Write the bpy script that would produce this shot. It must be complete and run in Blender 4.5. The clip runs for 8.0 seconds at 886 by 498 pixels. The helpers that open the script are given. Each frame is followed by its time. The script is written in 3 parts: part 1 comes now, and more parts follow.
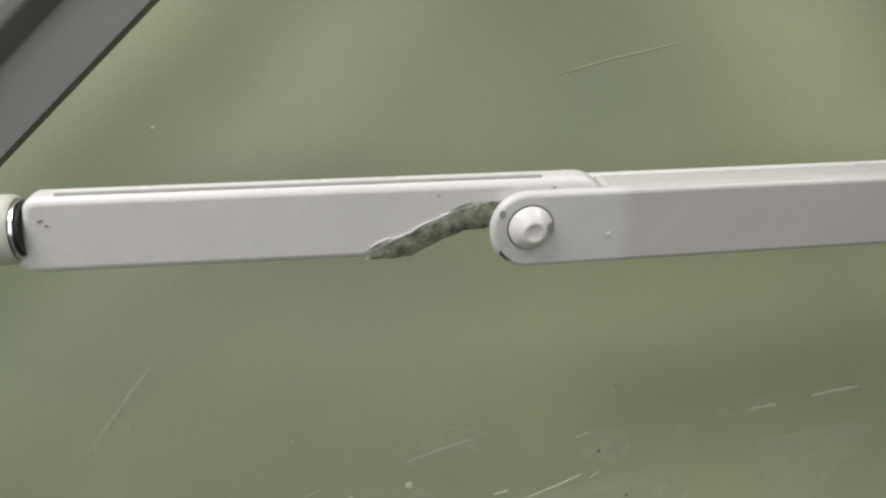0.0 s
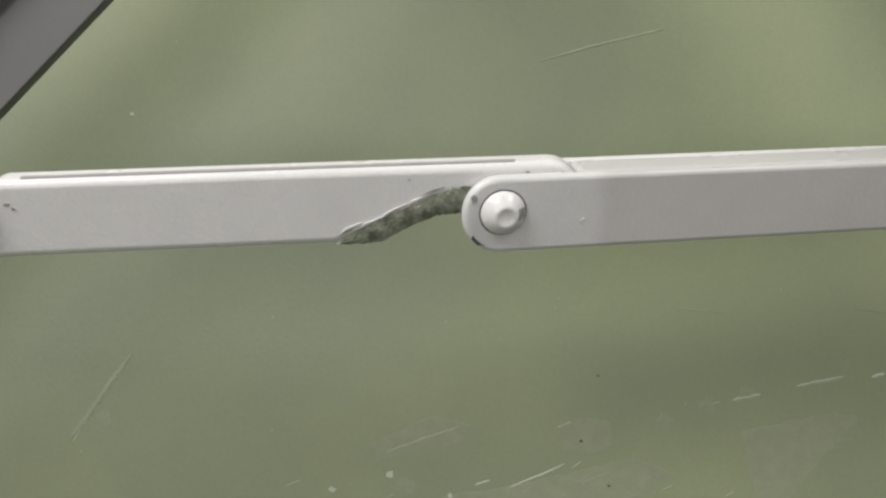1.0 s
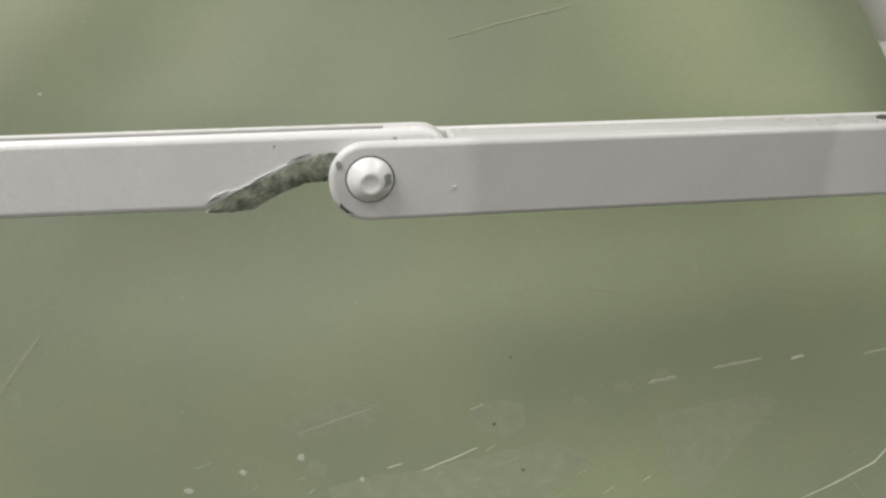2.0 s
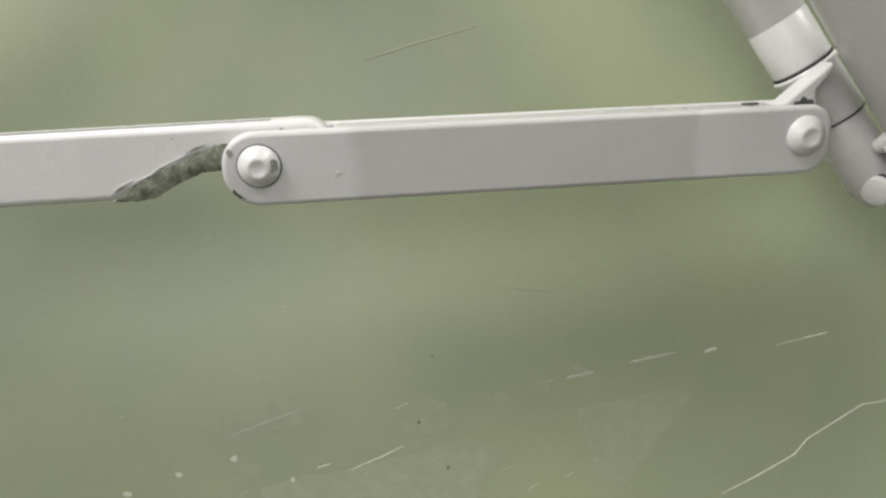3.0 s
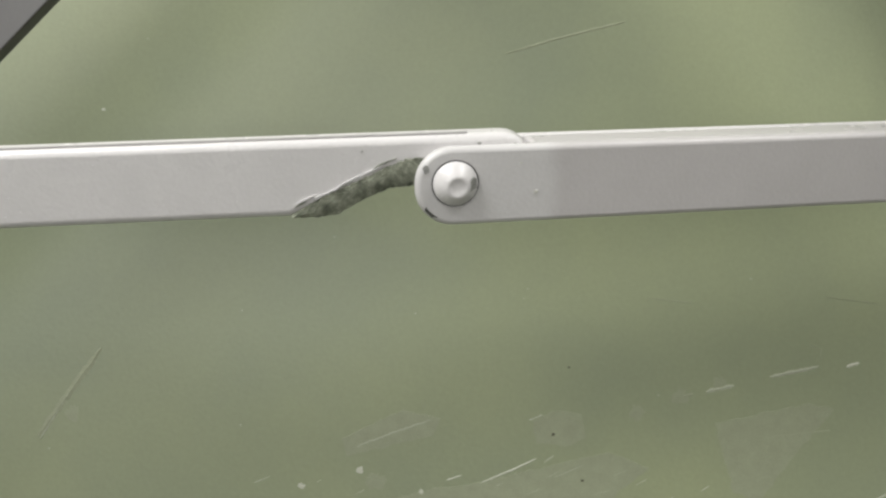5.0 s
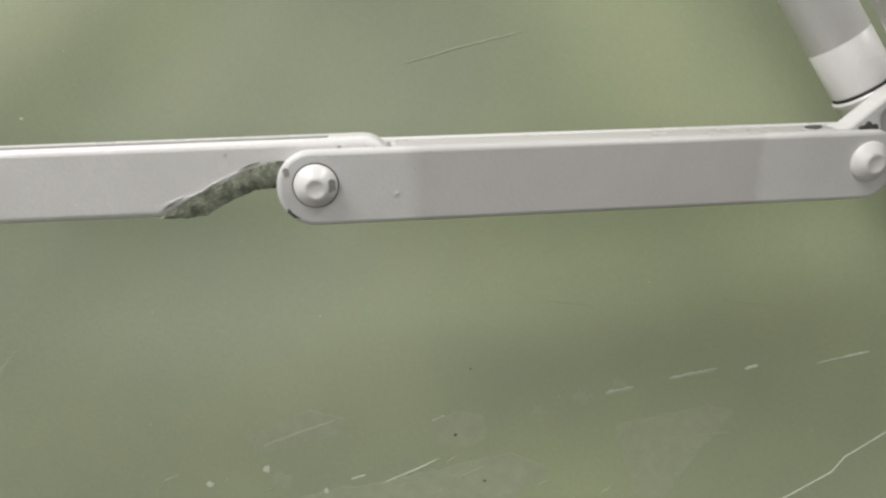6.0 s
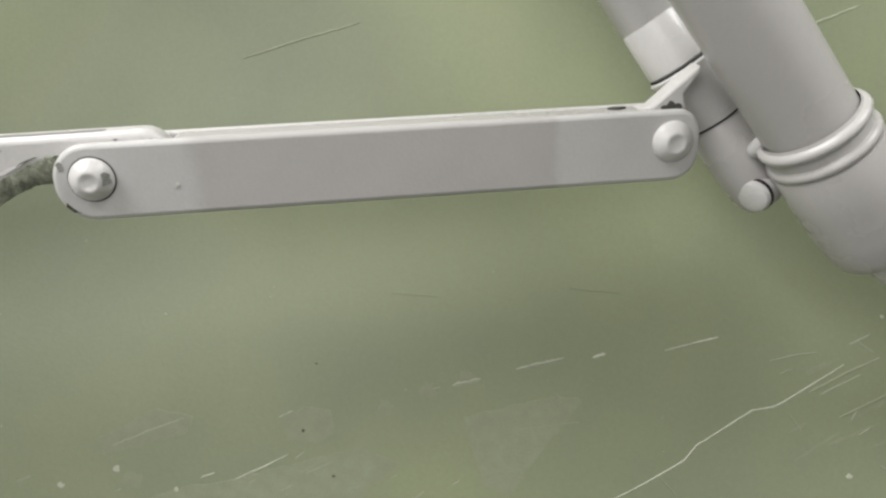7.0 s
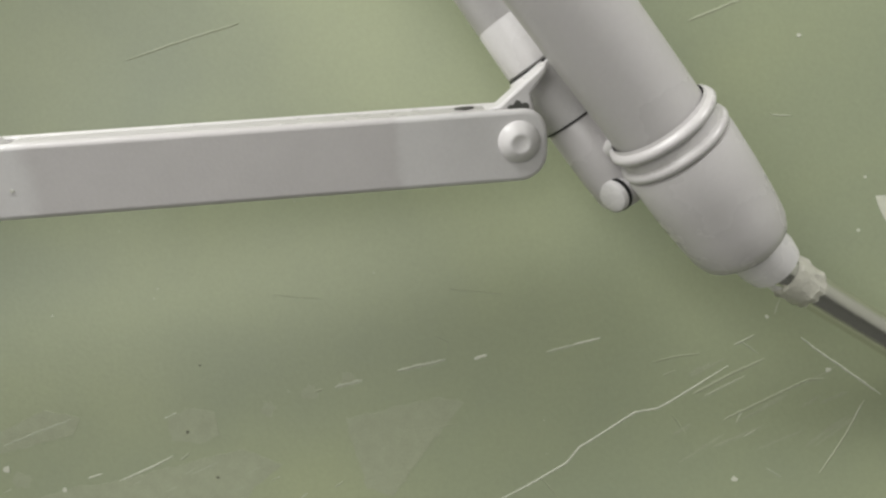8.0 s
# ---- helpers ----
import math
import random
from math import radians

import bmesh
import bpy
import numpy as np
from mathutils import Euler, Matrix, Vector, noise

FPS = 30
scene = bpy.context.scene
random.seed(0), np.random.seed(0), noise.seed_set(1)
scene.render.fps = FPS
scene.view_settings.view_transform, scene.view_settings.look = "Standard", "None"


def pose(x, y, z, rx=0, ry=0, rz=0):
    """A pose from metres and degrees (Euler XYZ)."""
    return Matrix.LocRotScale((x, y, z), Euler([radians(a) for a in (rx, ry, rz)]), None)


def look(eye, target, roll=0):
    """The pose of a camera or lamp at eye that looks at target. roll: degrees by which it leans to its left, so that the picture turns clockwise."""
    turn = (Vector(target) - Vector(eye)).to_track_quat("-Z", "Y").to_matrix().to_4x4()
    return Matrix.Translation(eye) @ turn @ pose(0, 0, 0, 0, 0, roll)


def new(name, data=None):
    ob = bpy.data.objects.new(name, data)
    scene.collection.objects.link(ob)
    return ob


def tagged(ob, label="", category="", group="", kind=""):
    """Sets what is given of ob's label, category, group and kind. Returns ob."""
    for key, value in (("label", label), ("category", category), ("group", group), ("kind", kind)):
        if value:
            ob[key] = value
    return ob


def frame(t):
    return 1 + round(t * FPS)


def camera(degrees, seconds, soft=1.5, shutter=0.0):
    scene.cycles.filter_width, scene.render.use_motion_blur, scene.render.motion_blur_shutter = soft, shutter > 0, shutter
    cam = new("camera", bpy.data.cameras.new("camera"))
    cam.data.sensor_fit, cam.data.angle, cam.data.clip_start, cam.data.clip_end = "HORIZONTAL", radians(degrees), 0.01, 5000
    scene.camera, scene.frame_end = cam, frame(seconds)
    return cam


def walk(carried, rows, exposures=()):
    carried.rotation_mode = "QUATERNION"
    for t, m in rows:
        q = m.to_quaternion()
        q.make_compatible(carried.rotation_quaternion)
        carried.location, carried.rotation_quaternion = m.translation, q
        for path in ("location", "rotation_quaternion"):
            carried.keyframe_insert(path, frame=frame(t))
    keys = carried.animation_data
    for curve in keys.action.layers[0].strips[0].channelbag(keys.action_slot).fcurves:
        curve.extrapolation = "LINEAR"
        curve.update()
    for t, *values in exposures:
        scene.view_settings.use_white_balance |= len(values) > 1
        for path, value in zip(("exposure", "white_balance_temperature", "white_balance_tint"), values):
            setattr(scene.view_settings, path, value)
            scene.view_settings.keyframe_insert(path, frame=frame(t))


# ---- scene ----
cam = camera(60.0, 8.0, soft=2.5)
PATH = [
    (0, (-0.002, 0.019, 0.956), (0.029, 2.012, 0.781), -1.2),
    (0.5, (-0.002, 0.021, 0.956), (0.021, 2.012, 0.769), -0.9),
    (1, (0.009, 0.021, 0.952), (0.026, 2.013, 0.767), -1.1),
    (1.5, (0.031, 0.023, 0.948), (0.042, 2.015, 0.77), -1.1),
    (2, (0.056, 0.023, 0.937), (0.039, 2.016, 0.779), -1.3),
    (2.2, (0.066, 0.016, 0.916), (0.037, 2.015, 0.859), -2.7),
    (3.3, (0.111, 0.003, 0.902), (0.02, 2.001, 0.946), -2.6),
    (3.5, (0.088, 0.004, 0.911), (0.004, 2.002, 0.939), -2.4),
    (4, (0.033, 0.015, 0.924), (0.025, 2.014, 0.878), -1.8),
    (4.2, (0.024, 0.019, 0.925), (0.025, 2.018, 0.864), -1.7),
    (5.3, (0.029, 0.018, 0.929), (0.031, 2.016, 0.853), -1.6),
    (5.5, (0.041, 0.015, 0.927), (0.03, 2.014, 0.86), -1.7),
    (6, (0.079, 0.01, 0.922), (0.038, 2.01, 0.887), -1.7),
    (6.5, (0.114, 0.011, 0.919), (0.046, 2.01, 0.899), -2.1),
    (7, (0.159, 0.015, 0.913), (0.079, 2.013, 0.892), -3.1),
    (7.5, (0.195, 0.018, 0.911), (0.093, 2.015, 0.885), -3.1),
    (8, (0.224, 0.021, 0.913), (0.086, 2.016, 0.876), -3.5),
]
walk(cam, [(t, look(eye, target, roll)) for t, eye, target, roll in PATH],
     ((0, -0.25), (1, -0.24), (2, -0.16), (3.5, 0.0), (4, -0.05), (5.5, -0.11), (6.5, -0.10), (8, -0.06)))

# ---- world, lamps ----
world = bpy.data.worlds.new("room_air")
world.use_nodes = True
world.node_tree.nodes["Background"].inputs[0].default_value = (0.5, 0.52, 0.55, 1)
world.node_tree.nodes["Background"].inputs[1].default_value = 0.05
scene.world = world


def area_lamp(name, place, target, width, depth, watts, colour):
    data = bpy.data.lights.new(name, "AREA")
    data.shape, data.size, data.size_y, data.energy, data.color = "RECTANGLE", width, depth, watts, colour
    lamp = new(name, data)
    lamp.matrix_world = look(place, target)
    return lamp


area_lamp("upper_lamp", (1.15, -0.42, 2.20), (0.15, 0.37, 0.87), 0.6, 0.45, 15, (1.0, 0.99, 0.97))
# Unseen upper-left fill, added to brighten the left of the wall
area_lamp("upper_lamp", (-0.95, -0.62, 2.25), (-0.20, 0.37, 0.87), 1.3, 0.8, 39, (1.0, 0.99, 0.97))
# Added soft fill behind the camera, with no fixture, to lift the front faces
area_lamp("front_fill", (-0.85, -2.4, 1.25), (-0.3, 0.36, 1.0), 2.1, 1.8, 30, (1.0, 0.985, 0.955))



# ---- materials ----
def material(name, colour, rough, metal=0.0, vary=0.06, scale=60.0, fine=900.0, bump=0.05, spec=0.5, tint=None, spread=0.35):
    """Paint or metal with two sizes of mottling in colour and gloss, and a fine relief."""
    m = bpy.data.materials.new(name)
    m.use_nodes = True
    t, b = m.node_tree, m.node_tree.nodes["Principled BSDF"]
    at = t.nodes.new("ShaderNodeTexCoord")
    big, small = t.nodes.new("ShaderNodeTexNoise"), t.nodes.new("ShaderNodeTexNoise")
    for n, s in ((big, scale), (small, fine)):
        n.inputs["Scale"].default_value, n.inputs["Detail"].default_value = s, 5
        t.links.new(at.outputs["Object"], n.inputs["Vector"])
    mix = t.nodes.new("ShaderNodeMix")
    mix.data_type, mix.blend_type = "RGBA", "MIX"
    ramp = t.nodes.new("ShaderNodeMapRange")
    ramp.inputs[1].default_value, ramp.inputs[2].default_value = 0.5 - spread, 0.5 + spread
    t.links.new(big.outputs["Fac"], ramp.inputs[0])
    t.links.new(ramp.outputs[0], mix.inputs[0])
    other = tint or [c * (1 - 2 * vary) for c in colour]
    mix.inputs[6].default_value, mix.inputs[7].default_value = (*colour, 1), (*other, 1)
    fleck = t.nodes.new("ShaderNodeMix")
    fleck.data_type, fleck.blend_type = "RGBA", "OVERLAY"
    fleck.inputs[0].default_value = min(1.0, vary * 2)
    t.links.new(mix.outputs[2], fleck.inputs[6])
    t.links.new(small.outputs["Color"], fleck.inputs[7])
    grey = t.nodes.new("ShaderNodeRGBToBW")
    t.links.new(small.outputs["Color"], grey.inputs[0])
    t.links.new(grey.outputs[0], fleck.inputs[7])
    t.links.new(fleck.outputs[2], b.inputs["Base Color"])
    gloss = t.nodes.new("ShaderNodeMapRange")
    gloss.inputs[3].default_value, gloss.inputs[4].default_value = rough * 0.85, rough * 1.2
    t.links.new(big.outputs["Fac"], gloss.inputs[0])
    t.links.new(gloss.outputs[0], b.inputs["Roughness"])
    b.inputs["Metallic"].default_value = metal
    b.inputs["Specular IOR Level"].default_value = spec
    relief = t.nodes.new("ShaderNodeBump")
    relief.inputs["Strength"].default_value, relief.inputs["Distance"].default_value = bump, 0.001
    t.links.new(small.outputs["Fac"], relief.inputs["Height"])
    t.links.new(relief.outputs[0], b.inputs["Normal"])
    return m


SILVER = material("silver_grey_paint", (0.73, 0.712, 0.715), 0.27, 0.0, 0.06, 45, 700, 0.12)
# Darker, smoother copy of the silver-grey paint: web, wide tube, sleeve, tube end
SILVER_B = material("silver_grey_paint_dark_smooth", (0.57, 0.55, 0.552), 0.27, 0.0, 0.03, 30, 500, 0.08)
WHITE = material("white_paint", (0.62, 0.62, 0.56), 0.35, 0.0, 0.03, 60, 500, 0.04)
# Kept dark: the shade on the rail's turned-away face is in this grey
RAIL = material("shaded_grey_metal", (0.115, 0.112, 0.112), 0.5, 0.2, 0.05, 30, 900, 0.04)
BARE = material("scraped_bare_metal", (0.40, 0.42, 0.33), 0.5, 0.2, 0.35, 330, 1800, 0.9, tint=(0.06, 0.07, 0.045), spread=0.26)
CHIP = material("chipped_dark_primer", (0.11, 0.11, 0.10), 0.6, 0.1, 0.2, 600, 2500, 0.5)
GREY_CHIP = material("worn_grey_paint", (0.50, 0.50, 0.48), 0.5, 0.2, 0.25, 700, 2500, 0.6, tint=(0.22, 0.22, 0.21))
SEAM = material("seam_grey_paint", (0.36, 0.345, 0.345), 0.6, 0.0, 0.12, 90, 900, 0.1)
SPECK = material("dark_dirt", (0.09, 0.09, 0.06), 0.7, 0.0, 0.1)
# Near-black for joint lines and for the darkness inside narrow gaps
DARK = material("dark_gap_fill", (0.02, 0.02, 0.022), 0.6, 0.0, 0.1)
CHROME = material("chromed_steel", (0.80, 0.79, 0.74), 0.24, 1.0, 0.04, 120, 1500, 0.03)
TAPE = material("crumpled_white_tape", (0.55, 0.54, 0.47), 0.3, 0.0, 0.1, 300, 900, 0.5)
RUBBER = material("black_rubber", (0.03, 0.03, 0.03), 0.7)
PLASTER = material("pale_room_paint", (0.64, 0.64, 0.61), 0.8, 0.0, 0.05, 3, 60, 0.1)
CONCRETE = material("grey_concrete", (0.08, 0.08, 0.076), 0.8, 0.0, 0.1, 5, 90, 0.2)
# Scuffs and scratches; the glints they catch are painted into these colours
WEAR = material("pale_scuffs_and_glints", (0.39, 0.41, 0.315), 0.5, 0.0, 0.08, 200, 1500, 0.3)
WEAR_FAINT = material("faint_scuffs_and_glints", (0.309, 0.334, 0.230), 0.42, 0.0, 0.08, 160, 1500, 0.2)
SCRATCH = material("bright_scratch_and_glint", (0.56, 0.57, 0.48), 0.4, 0.0, 0.08, 300, 1500, 0.3)


def green_paint():
    """Glossy grey-green paint with broad cloudy unevenness, faint wiping marks and small flecks."""
    m = material("green_gloss_paint", (0.296, 0.326, 0.200), 0.40, 0.0, 0.05, 9, 500, 0.08, 0.5, tint=(0.236, 0.266, 0.183), spread=0.22)
    t, b = m.node_tree, m.node_tree.nodes["Principled BSDF"]
    at = t.nodes.new("ShaderNodeTexCoord")
    turn = t.nodes.new("ShaderNodeMapping")
    turn.inputs["Rotation"].default_value = (0, radians(-22), 0)
    turn.inputs["Scale"].default_value = (3, 1, 16)
    t.links.new(at.outputs["Object"], turn.inputs[0])
    wipe = t.nodes.new("ShaderNodeTexNoise")
    wipe.inputs["Scale"].default_value, wipe.inputs["Detail"].default_value = 1.0, 4
    t.links.new(turn.outputs[0], wipe.inputs["Vector"])
    span = t.nodes.new("ShaderNodeMapRange")
    span.inputs[1].default_value, span.inputs[2].default_value = 0.1, 0.9
    span.inputs[3].default_value, span.inputs[4].default_value = 0.30, 0.40
    t.links.new(wipe.outputs["Fac"], span.inputs[0])
    t.links.new(span.outputs[0], b.inputs["Roughness"])
    return m


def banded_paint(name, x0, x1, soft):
    """The silver-grey paint, duller and browner in a band between x0 and x1 along the plate."""
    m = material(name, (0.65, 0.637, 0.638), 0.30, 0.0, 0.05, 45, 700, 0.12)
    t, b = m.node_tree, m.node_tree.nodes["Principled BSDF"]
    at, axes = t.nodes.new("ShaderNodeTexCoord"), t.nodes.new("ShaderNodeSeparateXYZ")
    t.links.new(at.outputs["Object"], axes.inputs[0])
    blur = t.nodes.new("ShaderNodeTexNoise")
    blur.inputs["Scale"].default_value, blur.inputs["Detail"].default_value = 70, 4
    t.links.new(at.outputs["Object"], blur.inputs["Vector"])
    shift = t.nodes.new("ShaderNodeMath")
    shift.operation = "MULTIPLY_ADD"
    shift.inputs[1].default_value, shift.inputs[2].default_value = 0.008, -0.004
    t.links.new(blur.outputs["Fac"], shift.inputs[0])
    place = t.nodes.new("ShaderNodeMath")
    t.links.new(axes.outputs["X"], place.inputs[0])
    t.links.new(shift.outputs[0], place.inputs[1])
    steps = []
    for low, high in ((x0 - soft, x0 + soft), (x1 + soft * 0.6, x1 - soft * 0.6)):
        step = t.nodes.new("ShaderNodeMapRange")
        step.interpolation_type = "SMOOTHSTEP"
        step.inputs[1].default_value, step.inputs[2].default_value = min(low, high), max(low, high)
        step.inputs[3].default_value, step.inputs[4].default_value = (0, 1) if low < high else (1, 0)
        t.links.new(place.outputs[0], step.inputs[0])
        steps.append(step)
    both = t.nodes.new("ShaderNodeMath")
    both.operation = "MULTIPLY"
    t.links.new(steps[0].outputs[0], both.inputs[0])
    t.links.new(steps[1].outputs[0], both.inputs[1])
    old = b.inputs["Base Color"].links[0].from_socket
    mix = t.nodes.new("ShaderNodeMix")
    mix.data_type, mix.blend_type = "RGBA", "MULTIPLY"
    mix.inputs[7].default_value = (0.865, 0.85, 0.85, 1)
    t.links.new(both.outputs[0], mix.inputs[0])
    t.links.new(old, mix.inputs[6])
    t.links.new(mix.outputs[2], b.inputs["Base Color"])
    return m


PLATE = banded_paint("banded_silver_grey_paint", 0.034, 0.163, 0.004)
GREEN = green_paint()

# ---- mesh tools ----
PLACE = {}


def part(name, bm, mat, parent=None, label="", m=Matrix(), smooth=40):
    """Links a bmesh as one mesh object, at the world pose m, under a thing or a part."""
    bmesh.ops.recalc_face_normals(bm, faces=bm.faces)
    data = bpy.data.meshes.new(name)
    bm.to_mesh(data)
    bm.free()
    data.materials.append(mat)
    if smooth:
        data.shade_smooth()
        data.set_sharp_from_angle(angle=radians(smooth))
    ob = new(name, data)
    if smooth and any(len(p.vertices) > 8 for p in data.polygons):
        even = ob.modifiers.new("even_normals", "WEIGHTED_NORMAL")
        even.keep_sharp, even.weight = True, 50
    ob.matrix_basis = m
    PLACE[ob] = m.copy()
    if parent:
        ob.parent = parent
        ob.matrix_parent_inverse = PLACE[parent].inverted()
    if label:
        ob["label"] = label
    return ob


def inset(outline, d):
    """The outline moved inwards by d, each corner along the mean of its sides' normals."""
    n = len(outline)
    turn = 1 if sum(outline[i - 1][0] * outline[i][1] - outline[i][0] * outline[i - 1][1] for i in range(n)) > 0 else -1
    out = []
    for i, (x, z) in enumerate(outline):
        normals = []
        for (xa, za), (xb, zb) in ((outline[i - 1], (x, z)), ((x, z), outline[(i + 1) % n])):
            size = math.hypot(xb - xa, zb - za) or 1
            normals.append((-(zb - za) / size * turn, (xb - xa) / size * turn))
        mx, mz = normals[0][0] + normals[1][0], normals[0][1] + normals[1][1]
        size = max(math.hypot(mx, mz), 0.7)
        out.append((x + mx / size * d * min(2 / size, 1.4), z + mz / size * d * min(2 / size, 1.4)))
    return out


def prism(outline, y0, y1, r=0.0, segments=3):
    """A plate with an outline in x and z, from depth y0 to y1, its rims rounded by r."""
    outline = [p for i, p in enumerate(outline) if math.dist(p, outline[i - 1]) > 1e-7]
    steps = [(0, 0)]
    if r:
        steps = [(r * (1 - math.sin(math.pi / 2 * k / segments)), r * (1 - math.cos(math.pi / 2 * k / segments))) for k in range(segments + 1)]
    levels = [(d, y0 + y) for d, y in steps] + [(d, y1 - y) for d, y in reversed(steps)]
    bm = bmesh.new()
    loops = [[bm.verts.new((x, y, z)) for x, z in (inset(outline, d) if d else outline)] for d, y in levels]
    bm.faces.new(loops[0]), bm.faces.new(loops[-1][::-1])
    for a, b in zip(loops, loops[1:]):
        for i in range(len(a)):
            bm.faces.new((a[i], b[i], b[i - 1], a[i - 1]))
    return bm


def rounded(x0, x1, z0, z1, radii, n=10):
    """A rectangle's outline with a radius for each corner: x0z0, x1z0, x1z1, x0z1."""
    out = []
    for (cx, cz, sx, sz, start), r in zip(((x0, z0, 1, 1, 180), (x1, z0, -1, 1, 270), (x1, z1, -1, -1, 0), (x0, z1, 1, -1, 90)), radii):
        for i in range(n + 1):
            a = radians(start + 90 * i / n)
            out.append((cx + sx * r + r * math.cos(a), cz + sz * r + r * math.sin(a)))
    return out


def lathe(profile, steps=48):
    """A turned body round z from rows of (radius, height)."""
    bm = bmesh.new()
    rings = []
    for r, h in profile:
        if r <= 0:
            rings.append([bm.verts.new((0, 0, h))])
        else:
            rings.append([bm.verts.new((r * math.cos(2 * math.pi * i / steps), r * math.sin(2 * math.pi * i / steps), h)) for i in range(steps)])
    for p, q in zip(rings, rings[1:]):
        for i in range(steps):
            j = (i + 1) % steps
            if len(p) == 1:
                bm.faces.new((p[0], q[i], q[j]))
            elif len(q) == 1:
                bm.faces.new((p[i], p[j], q[0]))
            else:
                bm.faces.new((p[i], p[j], q[j], q[i]))
    return bm


def along(start, way, up=(0, -1, 0)):
    """A pose at start whose z runs along way."""
    z = Vector(way).normalized()
    x = Vector(up).cross(z).normalized()
    y = z.cross(x)
    return Matrix.Translation(start) @ Matrix((x, y, z)).transposed().to_4x4()


def flake(radius, seed, stretch=1.0, n=11, thick=0.00025):
    """A small ragged chip in x and z, proud of y = 0."""
    rng = random.Random(seed)
    pts = []
    for i in range(n):
        a, r = 2 * math.pi * i / n, radius * rng.uniform(0.55, 1.1)
        pts.append((r * stretch * math.cos(a), r * math.sin(a)))
    return prism(pts, -thick, thick * 0.5)


# ---- the room ----
WALL_Y = 0.37


def box(x0, x1, y0, y1, z0, z1):
    bm = bmesh.new()
    bmesh.ops.create_cube(bm, size=1, matrix=Matrix.Translation(((x0 + x1) / 2, (y0 + y1) / 2, (z0 + z1) / 2)) @ Matrix.Diagonal((x1 - x0, y1 - y0, z1 - z0, 1)))
    return bm


def structure(name, bm, mat, label, category):
    return tagged(part(name, bm, mat, smooth=0), label, category, kind="structure")


wall_north = structure("wall_north", box(-2.0, 2.2, WALL_Y, WALL_Y + 0.1, 0, 2.6), GREEN, "glossy grey-green painted wall with scratches and scuffs", "wall")
structure("wall_south", box(-2.0, 2.2, -2.7, -2.6, 0, 2.6), PLASTER, "plain pale painted room wall", "wall")
structure("wall_west", box(-2.1, -2.0, -2.7, WALL_Y + 0.1, 0, 2.6), PLASTER, "plain pale painted room wall", "wall")
structure("wall_east", box(2.2, 2.3, -2.7, WALL_Y + 0.1, 0, 2.6), PLASTER, "plain pale painted room wall", "wall")
structure("floor", box(-2.1, 2.3, -2.7, WALL_Y + 0.1, -0.1, 0), CONCRETE, "plain grey concrete floor", "floor")
structure("ceiling", box(-2.1, 2.3, -2.7, WALL_Y + 0.1, 2.6, 2.7), PLASTER, "plain pale painted ceiling", "ceiling")

# ---- the folding stand ----
FOOT = Vector((0.424, WALL_Y, 0.830))
stand = new("folding_stand")
stand.matrix_basis = PLACE[stand] = Matrix.Translation(FOOT)
tagged(stand, "silver-grey painted folding metal stand with riveted stay, tubes and chromed leg", "folding stand")

RIVET_A, RIVET_B = Vector((0.0309, 0.2712, 0.9404)), Vector((0.2361, 0.3032, 0.9449))


def link_frame(origin, way, back):
    """x along the link, y into the depth, z across it; back: degrees by which its face leans back."""
    x = Vector(way).normalized()
    up = Vector((0, math.sin(radians(back)), math.cos(radians(back))))
    z = (up - x * up.dot(x)).normalized()
    y = z.cross(x)
    return Matrix.Translation(origin) @ Matrix((x, y, z)).transposed().to_4x4()


BACK = -20
RIGHT = link_frame(RIVET_A, RIVET_B - RIVET_A, BACK)
LEFT = link_frame(RIVET_A, (math.cos(radians(5)), math.sin(radians(5)), math.sin(radians(1.0))), BACK)


def rivet(parent, m, radius, height, flat, label):
    body = [(0, height - 0.0005), (flat * 0.5, height - 0.0005), (flat * 0.75, height - 0.0002), (flat * 0.92, height), (flat * 1.05, height - 0.0001), (flat * 1.2, height * 0.93),
            (radius * 0.93, height * 0.34), (radius * 0.985, height * 0.22), (radius, height * 0.1), (radius, -0.001)]
    return part("rivet", lathe(body, 40), SILVER, parent, label, m, 50)


